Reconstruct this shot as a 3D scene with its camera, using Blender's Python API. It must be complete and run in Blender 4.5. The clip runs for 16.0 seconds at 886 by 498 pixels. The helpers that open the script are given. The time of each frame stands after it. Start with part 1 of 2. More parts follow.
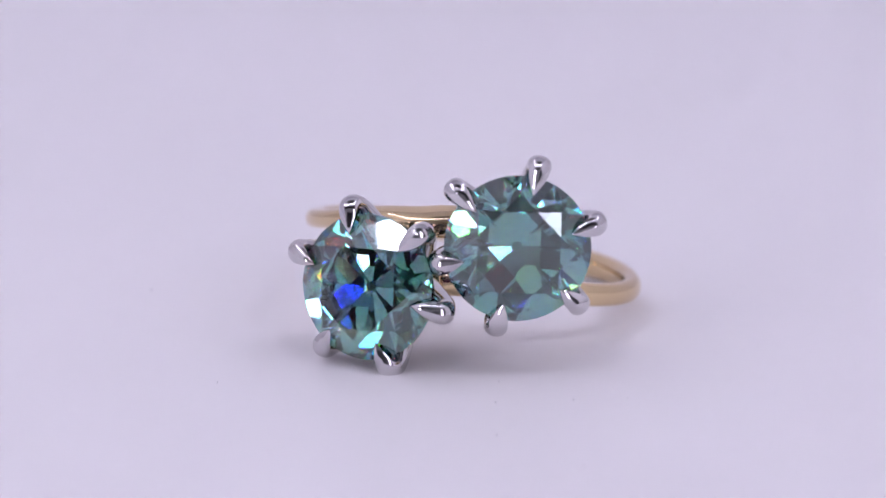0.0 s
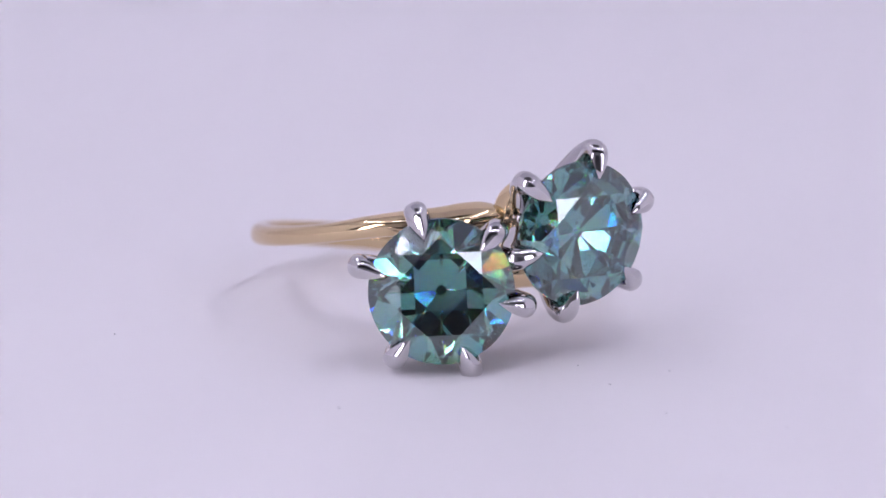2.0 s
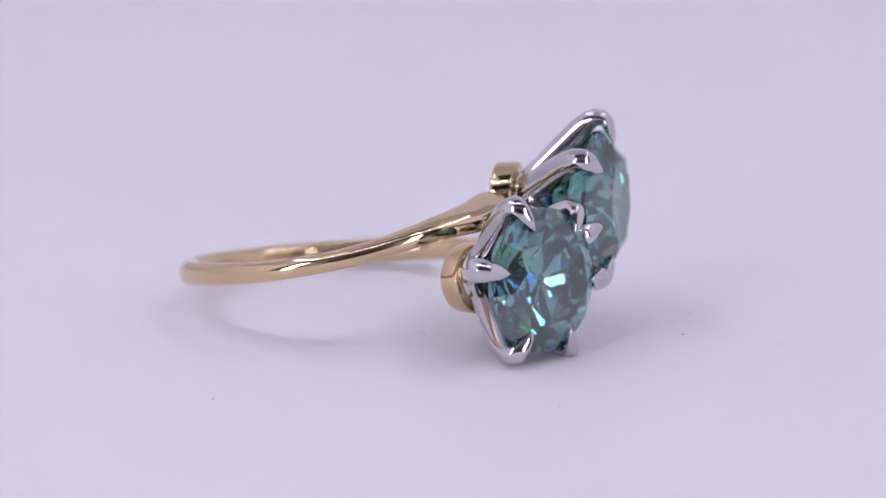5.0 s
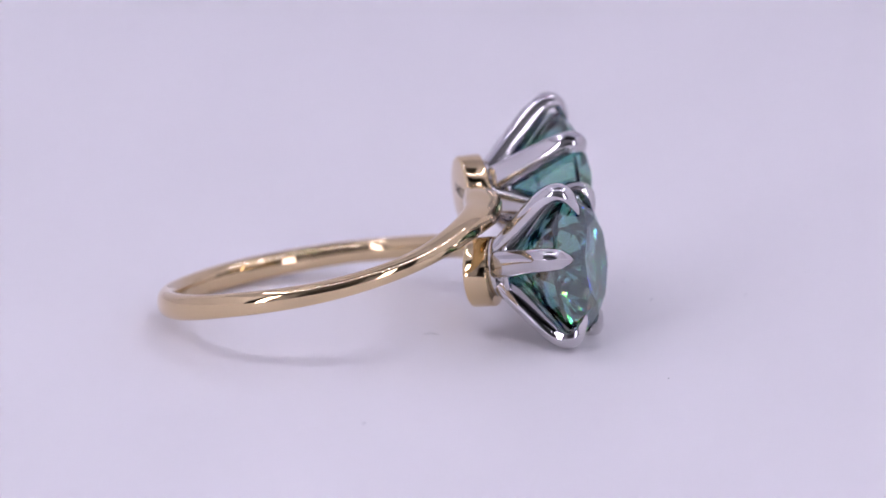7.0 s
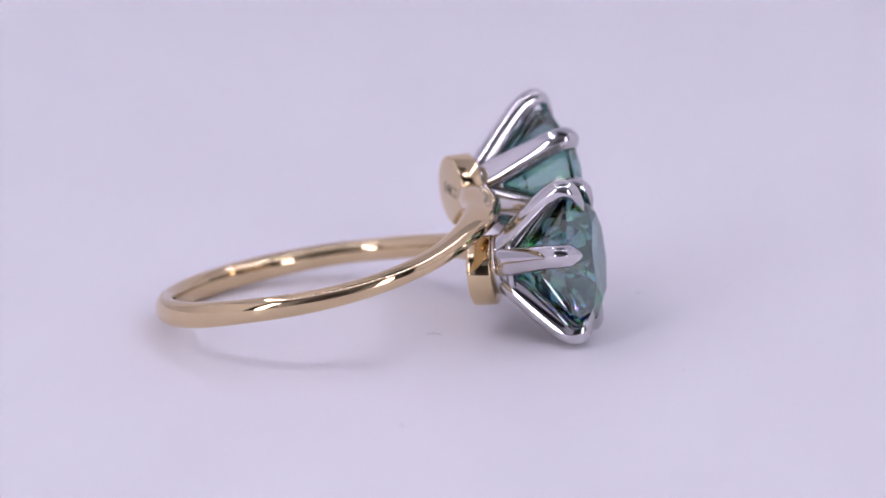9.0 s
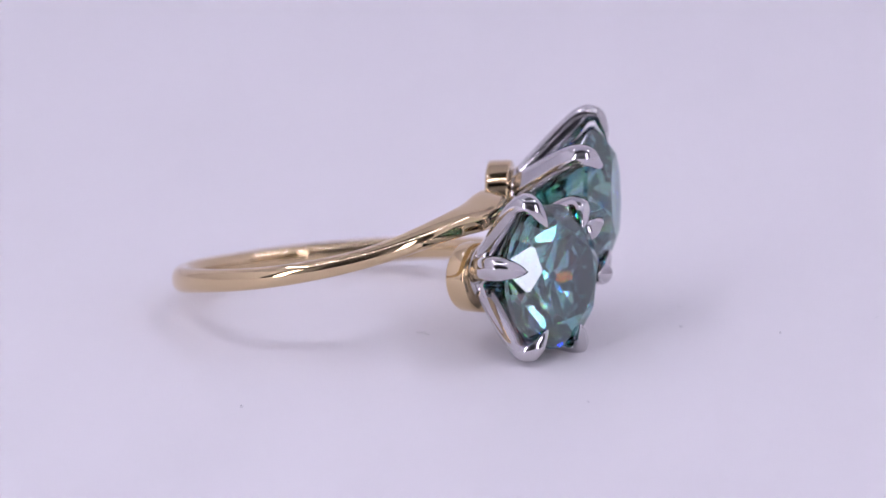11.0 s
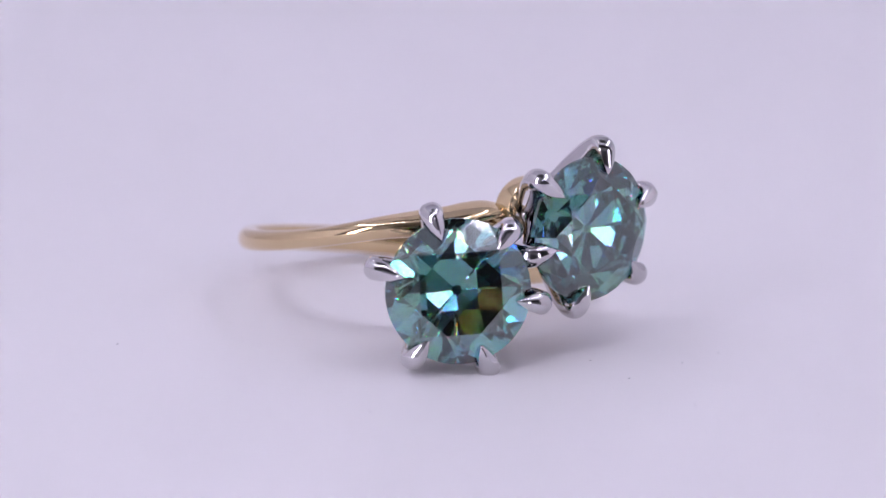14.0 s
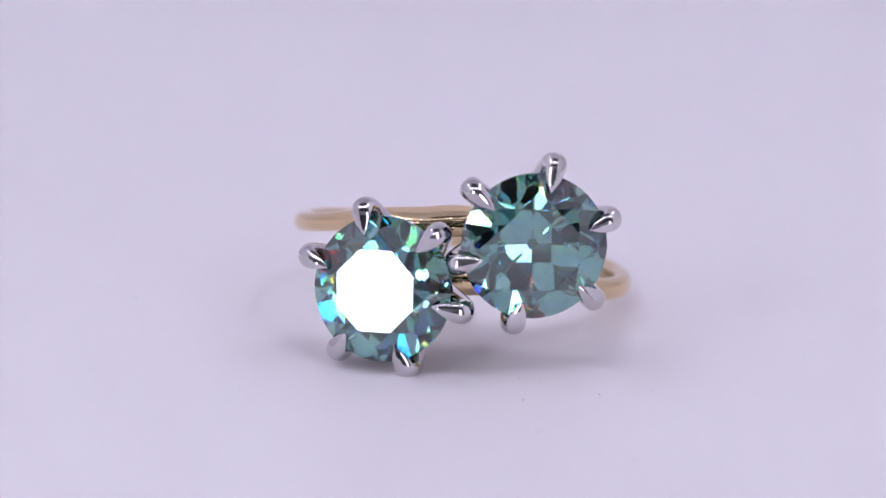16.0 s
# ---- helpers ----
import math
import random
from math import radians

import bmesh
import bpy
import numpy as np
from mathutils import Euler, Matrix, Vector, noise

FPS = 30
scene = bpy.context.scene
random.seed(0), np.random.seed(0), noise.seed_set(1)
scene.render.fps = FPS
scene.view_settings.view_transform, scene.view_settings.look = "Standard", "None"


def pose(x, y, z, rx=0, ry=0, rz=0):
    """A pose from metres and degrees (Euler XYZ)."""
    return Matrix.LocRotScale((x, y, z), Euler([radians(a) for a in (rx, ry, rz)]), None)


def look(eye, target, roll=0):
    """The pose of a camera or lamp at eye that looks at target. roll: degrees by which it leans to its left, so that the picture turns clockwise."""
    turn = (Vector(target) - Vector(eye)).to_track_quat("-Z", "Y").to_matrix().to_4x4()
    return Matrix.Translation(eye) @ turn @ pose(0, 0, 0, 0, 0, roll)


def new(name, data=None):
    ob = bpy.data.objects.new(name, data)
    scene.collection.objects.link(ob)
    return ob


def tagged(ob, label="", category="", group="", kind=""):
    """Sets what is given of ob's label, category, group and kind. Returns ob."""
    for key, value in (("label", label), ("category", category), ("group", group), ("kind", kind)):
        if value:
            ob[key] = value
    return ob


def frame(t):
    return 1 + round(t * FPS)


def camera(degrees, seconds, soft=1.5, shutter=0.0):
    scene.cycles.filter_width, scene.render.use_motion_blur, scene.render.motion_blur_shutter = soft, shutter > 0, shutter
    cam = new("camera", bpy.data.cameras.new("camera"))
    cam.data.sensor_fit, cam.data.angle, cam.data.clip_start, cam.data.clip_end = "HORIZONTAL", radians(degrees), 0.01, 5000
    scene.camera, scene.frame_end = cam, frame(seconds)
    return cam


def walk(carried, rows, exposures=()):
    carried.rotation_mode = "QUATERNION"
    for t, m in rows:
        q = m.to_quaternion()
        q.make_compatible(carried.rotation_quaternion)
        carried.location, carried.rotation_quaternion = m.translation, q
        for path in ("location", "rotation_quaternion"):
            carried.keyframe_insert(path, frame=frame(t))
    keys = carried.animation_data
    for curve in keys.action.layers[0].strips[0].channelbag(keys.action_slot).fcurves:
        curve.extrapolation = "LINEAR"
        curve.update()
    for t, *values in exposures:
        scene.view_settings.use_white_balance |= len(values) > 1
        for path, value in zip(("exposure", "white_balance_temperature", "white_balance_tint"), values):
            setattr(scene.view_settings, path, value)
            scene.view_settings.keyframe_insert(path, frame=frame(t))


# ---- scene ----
cam = camera(12.741, 16.0, soft=1.5)
EYE = (0.0, -0.22221, 0.06638)
LOOK = Matrix.Translation(EYE) @ Euler((radians(90 - 15.487), 0, radians(-0.139))).to_matrix().to_4x4() @ pose(0, 0, 0, 0, 0, 0.595)
cam.data.dof.use_dof, cam.data.dof.focus_distance, cam.data.dof.aperture_fstop = True, 0.225, 34.0
walk(cam, [(0.0, LOOK), (16.0, LOOK)])

MM = 0.001
SPEED = 14.573           # degrees that the turntable goes in a second
TURN_STOP, TURN_BACK = 8.02, 8.42        # it stands still between these moments, then runs back


def turn(t):
    return SPEED * (TURN_STOP - max(0.0, TURN_STOP - t) - max(0.0, t - TURN_BACK))


# ---- light ----
world = bpy.data.worlds.new("world")
scene.world = world
world.use_nodes = True
world.node_tree.nodes["Background"].inputs[0].default_value = (0.80, 0.78, 0.95, 1)
world.node_tree.nodes["Background"].inputs[1].default_value = 0.05
scene.view_settings.exposure = 0.11
LED_COLOUR = (0.895, 0.84, 0.998, 1)
LED_POWER, PANEL_POWER, WEAK_PANEL_POWER = 75.0, 10.4, 5.0


# ---- materials ----
def material(name):
    mat = bpy.data.materials.new(name)
    mat.use_nodes = True
    return mat, mat.node_tree.nodes, mat.node_tree.links, mat.node_tree.nodes["Principled BSDF"]


def surface(name, colour, rough, metal=0.0, scale=400.0, vary=0.06, bump=0.02, rough_vary=0.05, fine=4000.0, spec=0.5):
    mat, nodes, links, shader = material(name)
    shader.inputs["Metallic"].default_value = metal
    shader.inputs["Specular IOR Level"].default_value = spec
    place = nodes.new("ShaderNodeTexCoord")
    big, small = nodes.new("ShaderNodeTexNoise"), nodes.new("ShaderNodeTexNoise")
    big.inputs["Scale"].default_value, small.inputs["Scale"].default_value = scale, fine
    big.inputs["Detail"].default_value = 4.0
    for n in (big, small):
        links.new(place.outputs["Object"], n.inputs["Vector"])
    ramp = nodes.new("ShaderNodeMapRange")
    ramp.inputs["To Min"].default_value, ramp.inputs["To Max"].default_value = 1 - vary, 1 + vary
    links.new(big.outputs["Fac"], ramp.inputs["Value"])
    tint = nodes.new("ShaderNodeVectorMath")
    tint.operation = "SCALE"
    tint.inputs[0].default_value = colour
    links.new(ramp.outputs["Result"], tint.inputs["Scale"])
    links.new(tint.outputs["Vector"], shader.inputs["Base Color"])
    gloss = nodes.new("ShaderNodeMapRange")
    gloss.inputs["To Min"].default_value, gloss.inputs["To Max"].default_value = max(0.0, rough - rough_vary), rough + rough_vary
    links.new(big.outputs["Fac"], gloss.inputs["Value"])
    links.new(gloss.outputs["Result"], shader.inputs["Roughness"])
    relief = nodes.new("ShaderNodeBump")
    relief.inputs["Strength"].default_value, relief.inputs["Distance"].default_value = bump, 0.0002
    links.new(small.outputs["Fac"], relief.inputs["Height"])
    links.new(relief.outputs["Normal"], shader.inputs["Normal"])
    return mat


def gem_material():
    """Teal crystal: white surface gloss by Fresnel, five refracted colours that part a little, as in a stone with fire."""
    mat, nodes, links, shader = material("teal_crystal")
    nodes.remove(shader)
    out = nodes["Material Output"]
    body = None
    for colour, ior in (((0.27, 0, 0, 1), 2.565), ((0.21, 0.21, 0, 1), 2.600), ((0, 0.25, 0, 1), 2.632), ((0, 0.21, 0.29, 1), 2.665), ((0, 0, 0.36, 1), 2.705)):
        bend = nodes.new("ShaderNodeBsdfRefraction")
        bend.inputs["Color"].default_value = colour
        bend.inputs["Roughness"].default_value = 0.0
        bend.inputs["IOR"].default_value = ior
        if body is None:
            body = bend
        else:
            both = nodes.new("ShaderNodeAddShader")
            links.new(body.outputs[0], both.inputs[0])
            links.new(bend.outputs[0], both.inputs[1])
            body = both
    plain = nodes.new("ShaderNodeBsdfRefraction")
    plain.inputs["Color"].default_value = (0.48, 0.67, 0.65, 1)
    plain.inputs["Roughness"].default_value = 0.0
    plain.inputs["IOR"].default_value = 2.632
    share = nodes.new("ShaderNodeMixShader")
    share.inputs[0].default_value = 0.6
    links.new(plain.outputs[0], share.inputs[1])
    links.new(body.outputs[0], share.inputs[2])
    body = share
    gloss = nodes.new("ShaderNodeBsdfGlossy")
    gloss.inputs["Color"].default_value = (0.85, 0.95, 0.95, 1)
    gloss.inputs["Roughness"].default_value = 0.0
    edge = nodes.new("ShaderNodeFresnel")
    edge.inputs["IOR"].default_value = 2.4
    mix = nodes.new("ShaderNodeMixShader")
    links.new(edge.outputs[0], mix.inputs[0])
    links.new(body.outputs[0], mix.inputs[1])
    links.new(gloss.outputs[0], mix.inputs[2])
    links.new(mix.outputs[0], out.inputs["Surface"])
    return mat


def glow(name, colour, power):
    mat, nodes, links, shader = material(name)
    shader.inputs["Base Color"].default_value = colour
    shader.inputs["Emission Color"].default_value = colour
    shader.inputs["Emission Strength"].default_value = power
    return mat


GOLD = surface("polished_yellow_gold", (0.70, 0.55, 0.335), 0.022, 1.0, vary=0.03, bump=0.006, rough_vary=0.012)
WHITE_GOLD = surface("polished_white_gold", (0.61, 0.60, 0.61), 0.03, 1.0, vary=0.03, bump=0.01, rough_vary=0.015)
GEM = gem_material()
BOARD = surface("matt_white_turntable_top", (0.80, 0.79, 0.82), 0.55, scale=60.0, vary=0.012, bump=0.03, fine=2500.0, spec=0.35)
TABLE = surface("white_table_board", (0.74, 0.73, 0.77), 0.6, scale=20.0, vary=0.02, bump=0.03)
FABRIC = surface("white_tent_fabric", (0.80, 0.79, 0.82), 0.9, scale=40.0, vary=0.02, bump=0.1, fine=1500.0)
ROOF = surface("grey_roof_fabric", (0.68, 0.69, 0.74), 0.9, scale=40.0, vary=0.02, bump=0.1, fine=1500.0)
# grey level chosen to set how dark the stones and metal reflect
FLAP = surface("grey_added_flap", (0.30, 0.30, 0.31), 0.9, scale=40.0, vary=0.02, bump=0.1, fine=1500.0)
ROOM = surface("grey_room_paint", (0.20, 0.20, 0.21), 0.8, scale=5.0)
DARK = surface("dark_lamp_plastic", (0.05, 0.05, 0.055), 0.7, scale=40.0, vary=0.1)
RIM = surface("grey_plastic_rim", (0.35, 0.35, 0.38), 0.4, scale=100.0)
LINT = surface("pale_lint", (0.55, 0.56, 0.57), 0.9, scale=900.0, vary=0.2)
DUST = surface("grey_dust", (0.22, 0.22, 0.26), 0.9, scale=900.0, vary=0.2)
MARK = surface("engraved_mark", (0.06, 0.04, 0.02), 0.5, 0.6, scale=900.0)
LED = glow("led_light", LED_COLOUR, LED_POWER)
PANEL = glow("lit_diffuser", LED_COLOUR, PANEL_POWER)
WEAK_PANEL = glow("weakly_lit_diffuser", LED_COLOUR, WEAK_PANEL_POWER)


# ---- building helpers ----
def part(name, bm, mat, parent=None, label="", smooth=True):
    bmesh.ops.recalc_face_normals(bm, faces=bm.faces)
    me = bpy.data.meshes.new(name)
    bm.to_mesh(me)
    bm.free()
    me.materials.append(mat)
    for p in me.polygons:
        p.use_smooth = smooth
    ob = new(name, me)
    if parent is not None:
        ob.parent = parent
    if label:
        ob["label"] = label
    return ob


def box(bm, x0, y0, z0, x1, y1, z1, bevel=0.0):
    made = bmesh.ops.create_cube(bm, size=1.0)
    bmesh.ops.transform(bm, matrix=Matrix.LocRotScale(((x0 + x1) / 2, (y0 + y1) / 2, (z0 + z1) / 2), None, (x1 - x0, y1 - y0, z1 - z0)), verts=made["verts"])
    if bevel:
        edges = list({e for v in made["verts"] for e in v.link_edges})
        bmesh.ops.bevel(bm, geom=edges, offset=bevel, segments=3, affect="EDGES", profile=0.5)


def spun(bm, profile, segments=64):
    """A turned body about z from (radius, height) pairs; radius 0 closes it."""
    rings = []
    for r, h in profile:
        if r == 0:
            rings.append([bm.verts.new((0, 0, h))])
        else:
            rings.append([bm.verts.new((r * math.cos(2 * math.pi * i / segments), r * math.sin(2 * math.pi * i / segments), h)) for i in range(segments)])
    for a, b in zip(rings, rings[1:]):
        for i in range(segments):
            j = (i + 1) % segments
            if len(a) == 1:
                bm.faces.new((a[0], b[i], b[j]))
            elif len(b) == 1:
                bm.faces.new((a[i], a[j], b[0]))
            else:
                bm.faces.new((a[i], a[j], b[j], b[i]))


def smooth_points(points, steps):
    """Catmull-Rom through rows of numbers."""
    rows = [np.array(p, float) for p in points]
    rows = [2 * rows[0] - rows[1]] + rows + [2 * rows[-1] - rows[-2]]
    out = []
    for i in range(1, len(rows) - 2):
        a, b, c, d = rows[i - 1:i + 3]
        for k in range(steps):
            u = k / steps
            out.append(0.5 * (2 * b + (c - a) * u + (2 * a - 5 * b + 4 * c - d) * u * u + (3 * b - a - 3 * c + d) * u ** 3))
    out.append(rows[-2])
    return out


def loft(bm, sections):
    rings = [[bm.verts.new(p) for p in s] for s in sections]
    n = len(rings[0])
    for a, b in zip(rings, rings[1:]):
        for i in range(n):
            bm.faces.new((a[i], a[(i + 1) % n], b[(i + 1) % n], b[i]))
    bm.faces.new(rings[0])
    bm.faces.new(rings[-1])


# ---- place: table, turntable, light tent ----
def room():
    bm = bmesh.new()
    box(bm, -0.65, -0.65, -0.052, 0.65, 0.65, -0.022)
    tagged(part("ground", bm, TABLE, smooth=False), "white laminate table board under the turntable", "table top", kind="structure")
    for name, a in (("wall_south", (-0.60, -0.65, -0.022, 0.60, -0.60, 0.70)), ("wall_north", (-0.60, 0.60, -0.022, 0.60, 0.65, 0.70)),
                    ("wall_west", (-0.65, -0.65, -0.022, -0.60, 0.65, 0.70)), ("wall_east", (0.60, -0.65, -0.022, 0.65, 0.65, 0.70)),
                    ("ceiling", (-0.65, -0.65, 0.70, 0.65, 0.65, 0.75))):
        bm = bmesh.new()
        box(bm, *a)
        tagged(part(name, bm, ROOM, smooth=False), "plain dim grey painted studio " + name.split("_")[0], "room", kind="structure")

    tent = tagged(new("light_tent"), "white fabric light tent with roof window and added grey front flaps", "light tent", kind="structure")
    for name, a in (("side_wall", (-0.328, -0.22, -0.022, -0.32, 0.32, 0.34)), ("side_wall", (0.32, -0.22, -0.022, 0.328, 0.32, 0.34)),
                    ("back_wall", (-0.32, 0.312, -0.022, 0.32, 0.32, 0.34)), ("roof", (-0.32, 0.03, 0.332, 0.32, 0.312, 0.34)),
                    ("roof", (-0.32, -0.18, 0.332, -0.11, 0.03, 0.34)), ("roof", (0.11, -0.18, 0.332, 0.32, 0.03, 0.34)),
                    ("roof", (-0.11, -0.18, 0.332, 0.11, -0.10, 0.34))):
        bm = bmesh.new()
        box(bm, *a)
        part(name, bm, ROOF if name == "roof" else FABRIC, tent, smooth=False)
    # unseen flaps, added beside and above the lens to shape the reflections
    for a in ((-0.36, -0.345, -0.022, -0.125, -0.34, 0.34), (0.125, -0.345, -0.022, 0.36, -0.34, 0.34), (-0.125, -0.345, 0.21, 0.125, -0.34, 0.34)):
        bm = bmesh.new()
        box(bm, *a)
        part("added_front_flap", bm, FLAP, tent, "grey front flap, added out of view to shape reflections", smooth=False)


def led_bar(m, length, count):
    bar = tagged(new("led_bar"), "slim LED bar with a row of small bright diodes", "lamp", group="LED bars under the tent roof")
    bar.matrix_basis = m
    bm = bmesh.new()
    box(bm, -length / 2, -0.008, 0.002, length / 2, 0.008, 0.010, 0.001)
    part("housing", bm, FABRIC, bar, smooth=False)
    for i in range(count):
        bm = bmesh.new()
        x = (i + 0.5 - count / 2) * length / count
        box(bm, x - 0.002, -0.005, 0.0, x + 0.002, 0.005, 0.002)
        part("diode", bm, LED, bar, smooth=False)
    return bar


def soft_panel(x, y, z, width, height, aim, light):
    lamp = tagged(new("panel_lamp"), "upright LED panel lamp with a white diffuser", "lamp", group="panel lamps")
    lamp.matrix_basis = look((x, y, z), aim)
    bm = bmesh.new()
    box(bm, -width / 2 - 0.008, -height / 2 - 0.008, 0.002, width / 2 + 0.008, height / 2 + 0.008, 0.02, 0.002)
    part("housing", bm, DARK, lamp, smooth=False)
    bm = bmesh.new()
    box(bm, -width / 2, -height / 2, -0.002, width / 2, height / 2, 0.002)
    part("diffuser", bm, light, lamp, smooth=False)
    return lamp


room()
led_bar(pose(-0.185, 0.02, 0.318, 0, 0, 90), 0.26, 15)
led_bar(pose(0.185, 0.02, 0.318, 0, 0, 90), 0.26, 15)
led_bar(pose(0, -0.115, 0.318), 0.34, 17)
soft_panel(-0.271, -0.292, 0.122, 0.052, 0.285, (0, 0, 0.122), PANEL)
soft_panel(0.222, -0.307, 0.122, 0.062, 0.285, (0, 0, 0.122), WEAK_PANEL)

turntable = tagged(new("turntable"), "round matt white turntable that carries the ring", "turntable")
bm = bmesh.new()
spun(bm, [(0, -0.004), (0.1035, -0.004), (0.1043, -0.0034), (0.1045, -0.0015), (0.1041, -0.0004), (0.1033, 0.0), (0, 0.0)], 128)
plate = part("plate", bm, BOARD, turntable, "matt white round plate")
for p in plate.data.polygons:
    p.use_smooth = abs(p.normal.z) < 0.9
bm = bmesh.new()
spun(bm, [(0, -0.022), (0.094, -0.022), (0.096, -0.020), (0.098, -0.0045), (0, -0.0045)], 96)
part("base", bm, RIM, turntable, "grey plastic base")


# ---- the ring ----
FLOOR = 66.38            # millimetres from the lens down to the turntable
ring = tagged(new("ring"), "yellow gold crossover ring with two teal stones, lying on the turntable", "ring")


def stone_pose(x, y, z, yaw, tilt):
    """Millimetres; the stone's axis is local z, its top claw's side local y."""
    m = Matrix.Rotation(radians(yaw), 4, "Z") @ Matrix.Rotation(radians(tilt), 4, "X") @ Matrix.Rotation(radians(90), 4, "X")
    return Matrix.Translation((x * MM, y * MM, (z + FLOOR) * MM)) @ m


POSE_A = stone_pose(-4.023, -8.192, -61.626, -27.83, -7.72)
POSE_B = stone_pose(4.708, -9.407, -59.036, 2.30, -4.08)


PAVILION = 42.6          # slope of the stones' lower main facets


def brilliant():
    """Old European cut, 8 mm across: eightfold, high crown, small flat culet. The girdle's top is at z = 0."""
    R = 4.13
    bm = bmesh.new()
    bmesh.ops.create_cone(bm, cap_ends=True, segments=64, radius1=R, radius2=R, depth=12)

    def cut(point, normal):
        geom = bm.verts[:] + bm.edges[:] + bm.faces[:]
        res = bmesh.ops.bisect_plane(bm, geom=geom, dist=1e-6, plane_co=point, plane_no=normal, clear_outer=True)
        edges = [e for e in res["geom_cut"] if isinstance(e, bmesh.types.BMEdge)]
        if edges:
            bmesh.ops.contextual_create(bm, geom=edges)

    def facets(count, start, angle, radius, height, up):
        for i in range(count):
            a = radians(start + i * 360 / count)
            g = radians(angle)
            n = Vector((math.sin(g) * math.cos(a), math.sin(g) * math.sin(a), math.cos(g) * up))
            cut(Vector((radius * math.cos(a), radius * math.sin(a), height)), n)

    table = 0.605 * R
    top = math.tan(radians(36)) * (R - table)
    cut(Vector((0, 0, top)), Vector((0, 0, 1)))
    facets(8, 22.5, 36.0, R, 0.0, 1)
    facets(8, 0, 21.0, table * math.cos(radians(22.5)), top, 1)
    facets(16, 11.25, 42.5, R, 0.0, 1)
    low = -0.22
    facets(8, 22.5, PAVILION, R, low, -1)
    facets(16, 11.25, PAVILION + 1.7, R, low, -1)
    cut(Vector((0, 0, low - math.tan(radians(PAVILION)) * (R - 0.29))), Vector((0, 0, -1)))
    bmesh.ops.scale(bm, vec=(MM, MM, MM), verts=bm.verts)
    return bm


def claw_mesh():
    """A claw along local +y of its setting: rises outward from the collar, bends over the girdle and ends in a point."""
    #        radius height  half width, outer half depth, 1 round to 1.5 ridged, inner half depth
    rows = [(1.20, -5.10, 0.82, 0.52, 0.65, 0.50), (1.90, -4.30, 0.80, 0.58, 0.62, 0.92), (3.02, -3.10, 0.74, 0.64, 0.62, 0.86), (4.05, -1.95, 0.69, 0.68, 0.66, 0.68),
            (4.58, -1.22, 0.68, 0.65, 0.8, 0.44), (4.70, -0.76, 0.67, 0.56, 1.0, 0.42), (4.50, -0.38, 0.60, 0.44, 1.3, 0.34), (4.10, -0.16, 0.49, 0.31, 1.5, 0.30),
            (3.62, 0.02, 0.29, 0.18, 1.5, 0.20), (3.12, 0.10, 0.012, 0.012, 1.5, 0.012)]
    pts = smooth_points(rows, 4)
    bm = bmesh.new()
    sections = []
    for i, p in enumerate(pts):
        a, b = pts[max(i - 1, 0)], pts[min(i + 1, len(pts) - 1)]
        d = Vector((0, b[0] - a[0], b[1] - a[1])).normalized()
        out = Vector((0, d.z, -d.y))          # away from the stone
        c = Vector((0, p[0], p[1]))
        ring_pts = []
        for k in range(16):
            u = 2 * math.pi * k / 16
            cx, cy = math.cos(u), math.sin(u)
            sx = math.copysign(abs(cx) ** (p[4] if cy > 0 else 0.75), cx) * max(p[2], 0.01)
            sy = math.copysign(abs(cy) ** (p[4] if cy > 0 else 0.6), cy) * max(p[3] if cy > 0 else p[5], 0.01)
            ring_pts.append((c + Vector((1, 0, 0)) * sx + out * sy) * MM)
        sections.append(ring_pts)
    loft(bm, sections)
    bm.verts.ensure_lookup_table()
    for i in range(14, len(sections) - 1):       # a crisp ridge and crisp flanks towards the point
        for k in (0, 4, 8):
            edge = bm.edges.get((bm.verts[i * 16 + k], bm.verts[(i + 1) * 16 + k]))
            edge.smooth = False
    return bm


SHIFT_A, SHIFT_B = Matrix.Translation((0, 0, -0.30 * MM)), Matrix.Translation((0, 0, 0.15 * MM))


def setting(m, angles, reach):
    """The white head: collar and cone seat, with six claws."""
    bm = bmesh.new()
    spun(bm, [(0, -5.55 * MM), (1.62 * MM, -5.55 * MM), (1.74 * MM, -5.48 * MM), (1.76 * MM, -5.20 * MM), (1.66 * MM, -5.08 * MM),
              (1.45 * MM, -5.02 * MM), (1.55 * MM, -4.75 * MM), (1.40 * MM, -4.62 * MM), (0.9 * MM, -4.75 * MM), (0, -4.9 * MM)], 48)
    head = part("claw_head", bm, WHITE_GOLD, ring, "white gold collar that holds six claws")
    head.matrix_basis = m
    bm = bmesh.new()
    loops = [[(out * (1.85 + 0.17 * math.cos(w)) + Vector((0, 0, -4.42 + 0.2 * math.sin(w)))) * MM for w in (j * math.pi / 5 for j in range(10))]
             for out in (Vector((math.cos(i * math.pi / 24), math.sin(i * math.pi / 24), 0)) for i in range(49))]
    loft(bm, loops)
    part("gallery_rail", bm, WHITE_GOLD, head)
    for a, r in zip(angles, reach):
        claw = new("claw", CLAW)
        claw.parent = head
        claw.matrix_basis = Matrix.Rotation(radians(-a), 4, "Z") @ Matrix.Diagonal((1, r, 1, 1))
    return head


claw_ob = part("claw", claw_mesh(), WHITE_GOLD)
CLAW = claw_ob.data
bpy.data.objects.remove(claw_ob)

setting(POSE_A, [-19.6 + a for a in (1.3, 61.7, 119.3, 178.4, 233.9, 306.3)], (1.0, 0.99, 1.03, 1.02, 0.99, 1.04))
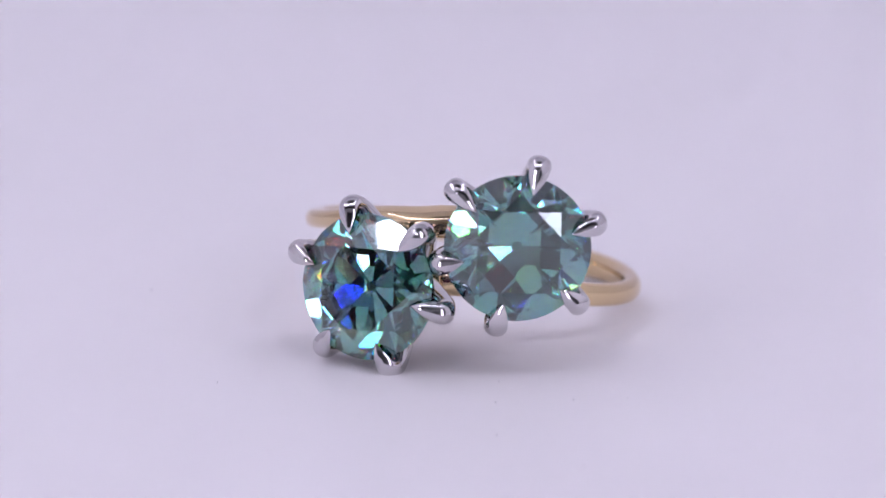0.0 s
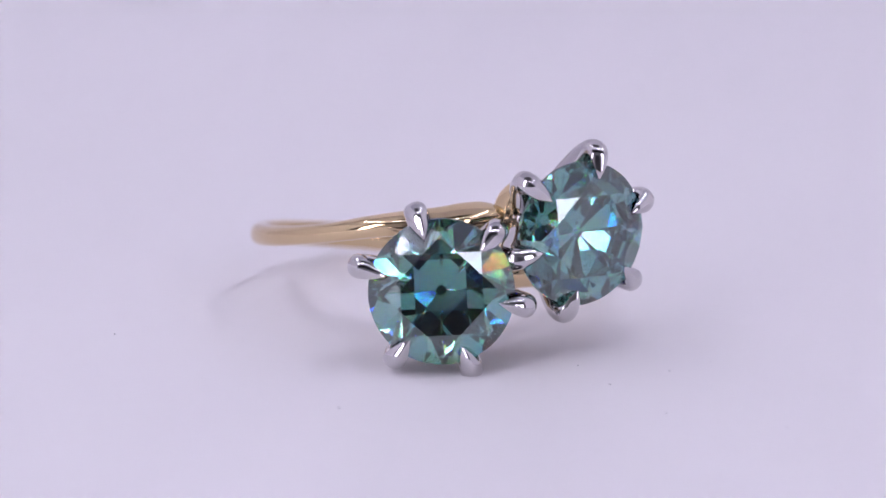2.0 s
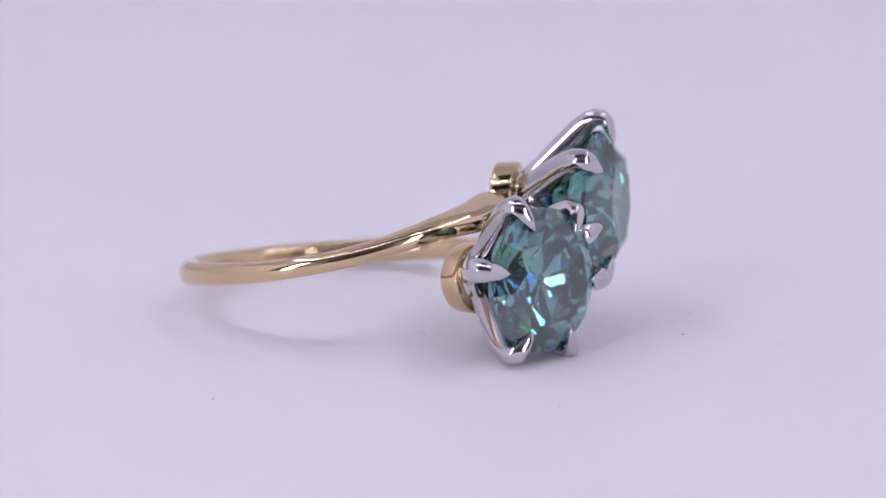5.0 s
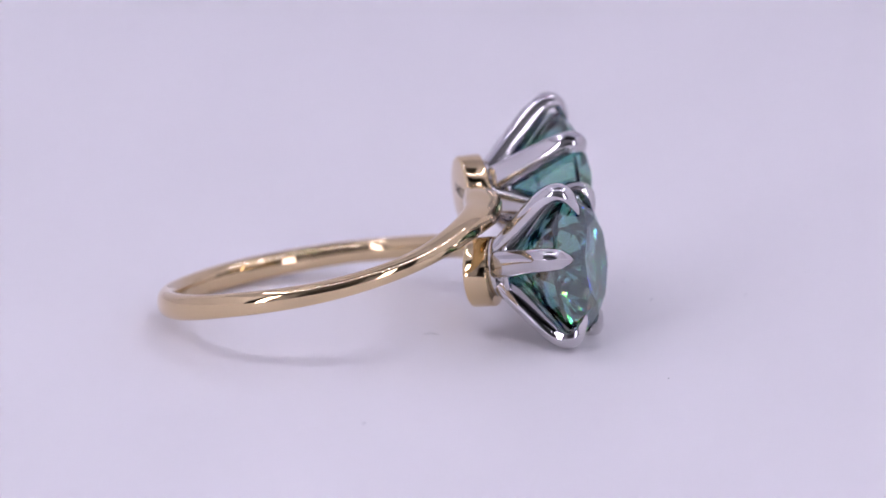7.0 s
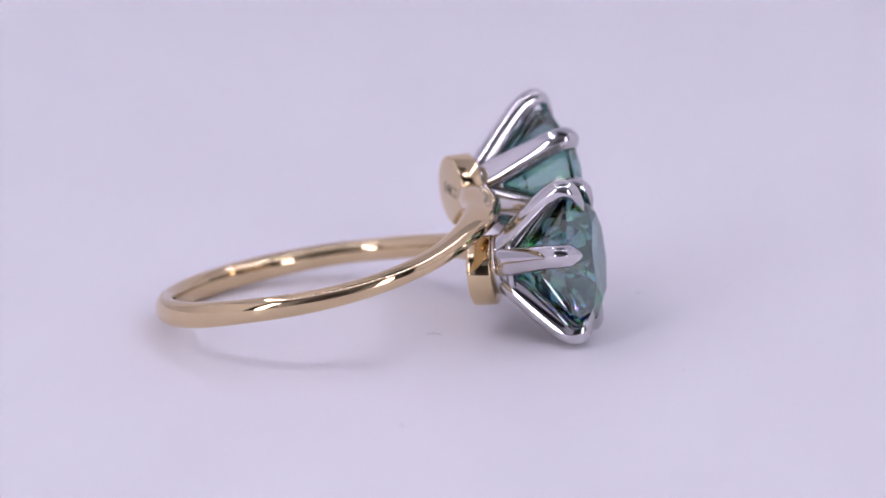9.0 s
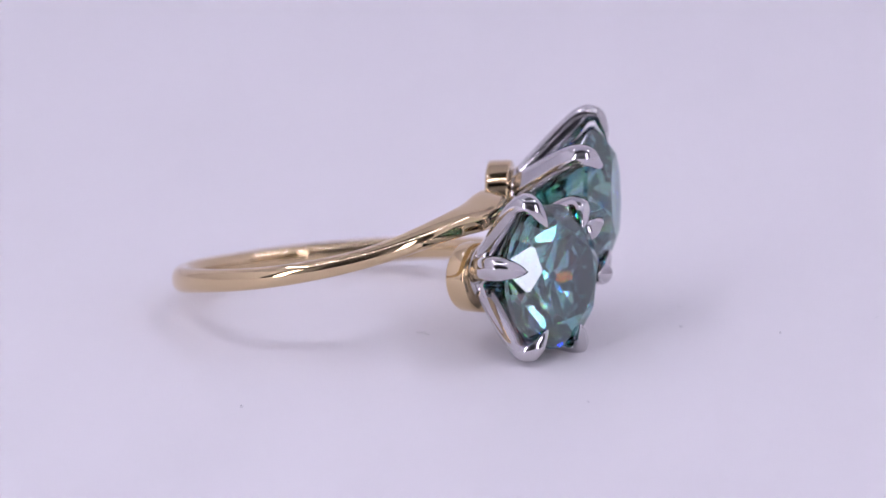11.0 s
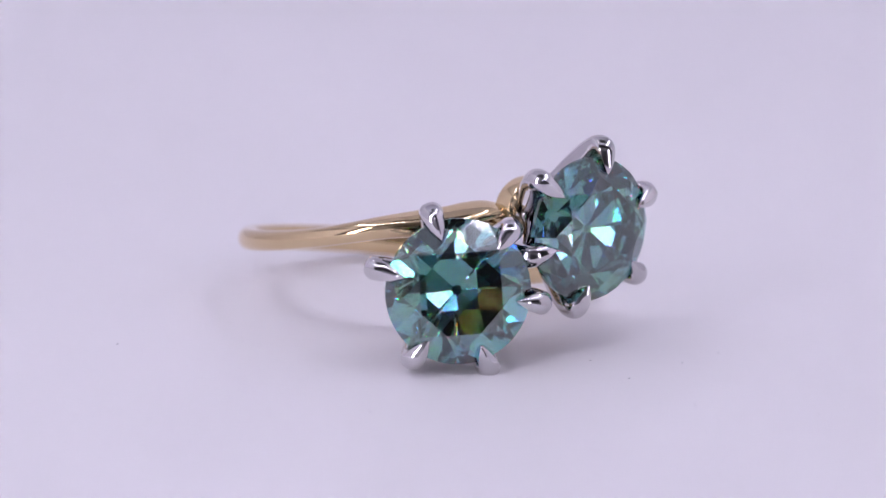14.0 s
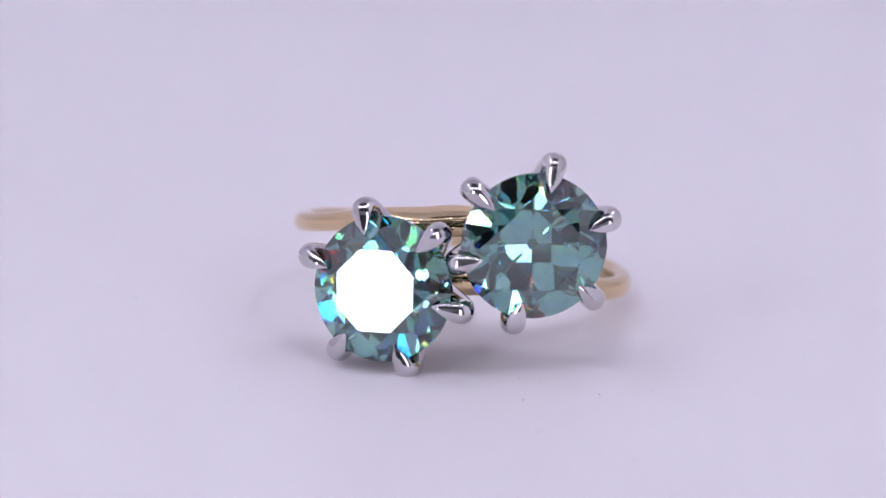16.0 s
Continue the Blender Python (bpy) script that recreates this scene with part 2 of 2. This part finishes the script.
setting(POSE_B, [14.2 + a for a in (0.2, 58.3, 118.6, 180.4, 244.3, 299.1)], (1.02, 0.99, 1.01, 0.99, 0.97, 1.025))

gem = part("gemstone", brilliant(), GEM, ring, "teal round old-cut brilliant stone", smooth=False)
gem.matrix_basis = POSE_A @ Matrix.Translation((0, 0, -0.64 * MM)) @ Matrix.Rotation(radians(-0.8), 4, "X") @ Matrix.Rotation(radians(3), 4, "Z")
gem_2 = new("gemstone", gem.data)
gem_2["label"] = "teal round old-cut brilliant stone"
gem_2.parent = ring
gem_2.matrix_basis = POSE_B @ Matrix.Translation((0, 0, -0.64 * MM)) @ Matrix.Rotation(radians(-2), 4, "Z")


def button(m, r, hi):
    bm = bmesh.new()
    lo = -6.95
    prof = [(0, lo), (r - 0.22, lo), (r - 0.09, lo + 0.03), (r - 0.02, lo + 0.10), (r, lo + 0.22), (r, hi - 0.12), (r - 0.04, hi - 0.04), (r - 0.12, hi), (0, hi)]
    spun(bm, [(a * MM, b * MM) for a, b in prof], 64)
    ob = part("button_cap", bm, GOLD, ring, "round yellow gold disc behind the stone")
    ob.matrix_basis = m
    return ob


cap_a, cap_b = button(SHIFT_A @ POSE_A, 2.03, -5.50), button(SHIFT_B @ POSE_B, 2.10, -5.56)

# the band: angle from the back, positive towards the side that climbs to the upper stone
BAND_X, BAND_Y, BAND_R = 1.80, 5.89, 9.30
#            angle  z       half height, half thickness, radius change, 1 round to 0.5 square
BAND_ROWS = [(-197, -62.70, 0.62, 0.45, 0.0, 0.9), (-190, -62.68, 0.71, 0.50, 0.05, 0.9), (-178, -62.67, 0.74, 0.53, 0.10, 0.9), (-160, -62.97, 0.74, 0.57, 0.25, 0.9),
             (-140, -63.70, 0.70, 0.60, 0.60, 0.9), (-115, -64.57, 0.68, 0.61, 0.90, 0.9), (-80, -65.37, 0.755, 0.61, 0.52, 0.9), (-45, -65.57, 0.80, 0.61, 0.24, 0.9),
             (-15, -65.06, 0.78, 0.61, 0.10, 0.9), (15, -64.15, 0.76, 0.61, 0.05, 0.9), (45, -62.97, 0.68, 0.61, -0.13, 0.9), (80, -61.72, 0.60, 0.61, -0.41, 0.9),
             (110, -60.59, 0.56, 0.63, -0.49, 0.9), (135, -59.62, 0.61, 0.76, -0.48, 0.85), (150, -59.27, 0.66, 0.92, -0.42, 0.8), (162, -59.20, 0.73, 1.08, -0.34, 0.75),
             (171, -59.12, 0.80, 1.12, -0.32, 0.72), (179, -59.12, 0.78, 0.98, -0.36, 0.72), (186, -59.25, 0.58, 0.62, -0.40, 0.8)]


def band():
    pts = smooth_points(BAND_ROWS, 10)
    bm = bmesh.new()
    centres = []
    for a, z, hh, ht, dr, soft in pts:
        r = BAND_R + dr
        centres.append(Vector((BAND_X - r * math.sin(radians(a)), BAND_Y + r * math.cos(radians(a)), z + FLOOR)))
    sections = []
    for i, (a, z, hh, ht, dr, soft) in enumerate(pts):
        d = (centres[min(i + 1, len(pts) - 1)] - centres[max(i - 1, 0)]).normalized()
        out = Vector((-math.sin(radians(a)), math.cos(radians(a)), 0))
        out = (out - d * out.dot(d)).normalized()
        up = d.cross(out).normalized()
        lean = radians(12) * min(1.0, max(0.0, (a - 115) / 45))       # the shoulder turns its broad side upwards
        out, up = out * math.cos(lean) + up * math.sin(lean), up * math.cos(lean) - out * math.sin(lean)
        row = []
        for k in range(40):
            u = 2 * math.pi * (k + 0.5) / 40
            cx, cy = math.cos(u), math.sin(u)
            row.append((centres[i] + out * math.copysign(abs(cx) ** soft, cx) * ht + up * math.copysign(abs(cy) ** soft, cy) * hh) * MM)
        sections.append(row)
    loft(bm, sections)
    return part("band", bm, GOLD, ring, "slender rounded yellow gold band")


band()

# hallmark on the back of the upper disc
font = bpy.data.curves.new("hallmark", "FONT")
font.body, font.size, font.align_x, font.align_y, font.extrude = "14KT", 0.95 * MM, "CENTER", "CENTER", 0.004 * MM
font_ob = bpy.data.objects.new("hallmark", font)
scene.collection.objects.link(font_ob)
mark_mesh = bpy.data.meshes.new_from_object(font_ob.evaluated_get(bpy.context.evaluated_depsgraph_get()))
bpy.data.objects.remove(font_ob)
mark_mesh.materials.clear()
mark_mesh.materials.append(MARK)
hallmark = new("hallmark", mark_mesh)
hallmark["label"] = "engraved 14KT mark"
hallmark.parent = cap_b
hallmark.matrix_basis = Matrix.Translation((0, 0, -6.955 * MM)) @ Matrix.Rotation(radians(180), 4, "Y")


# ---- dust on the turntable ----
def dust(x, y, size, long):
    bm = bmesh.new()
    bmesh.ops.create_icosphere(bm, subdivisions=2, radius=1.0)
    for v in bm.verts:
        v.co *= 1 + 0.5 * noise.noise(v.co * 1.7 + Vector((x, y, 0)))
        v.co = Vector((v.co.x * size * long, v.co.y * size, v.co.z * size * 0.6)) * MM
    low = min(v.co.z for v in bm.verts)
    for v in bm.verts:
        v.co.z -= low
    ob = tagged(part("dust_speck", bm, DUST), "tiny grey dust speck on the white turntable", "dust", group="dust on the turntable")
    return ob, x, y


SPECKS = [dust(*row) for row in ((3.46, -20.0, 0.035, 1.3), (-12.0, -11.0, 0.03, 1.2), (3.46, -14.15, 0.035, 2.2), (7.8, -13.5, 0.03, 2.0),
                                 (3.72, -10.25, 0.03, 1.3), (7.9, -25.2, 0.03, 1.3), (-17.0, 7.4, 0.04, 1.5), (10.8, -13.1, 0.025, 1.2))]


def fibre():
    bm = bmesh.new()
    pts = smooth_points([(-0.55, -0.16, 0.03), (-0.3, 0.06, 0.05), (0.05, 0.12, 0.12), (0.35, 0.02, 0.07), (0.55, 0.16, 0.05), (0.62, 0.02, 0.03)], 4)
    loft(bm, [[(Vector(p) + Vector((0, math.cos(u), math.sin(u))) * 0.025) * 0.7 * MM for u in (0, 1.57, 3.14, 4.71)] for p in pts])
    return tagged(part("fibre", bm, LINT), "short curled grey fibre on the white turntable", "fibre")


FIBRE = fibre()


def motions():
    times = [0.5 * i for i in range(16)] + [7.8, 7.9, 8.0, 8.1, 8.2, 8.3, 8.4, 8.5, 8.6] + [9.0 + 0.5 * i for i in range(15)]
    for ob in (turntable, ring):
        walk(ob, [(t, pose(0, 0, 0, 0, 0, turn(t))) for t in times])
    for ob, x, y in SPECKS:
        walk(ob, [(t, pose(0, 0, 0, 0, 0, turn(t)) @ pose(x * MM, y * MM, 0, 0, 0, 25 * x)) for t in times])
    walk(FIBRE, [(t, pose(0, 0, 0, 0, 0, turn(t)) @ pose(-1.25 * MM, 0.36 * MM, 0, 0, 0, -125)) for t in times])


motions()
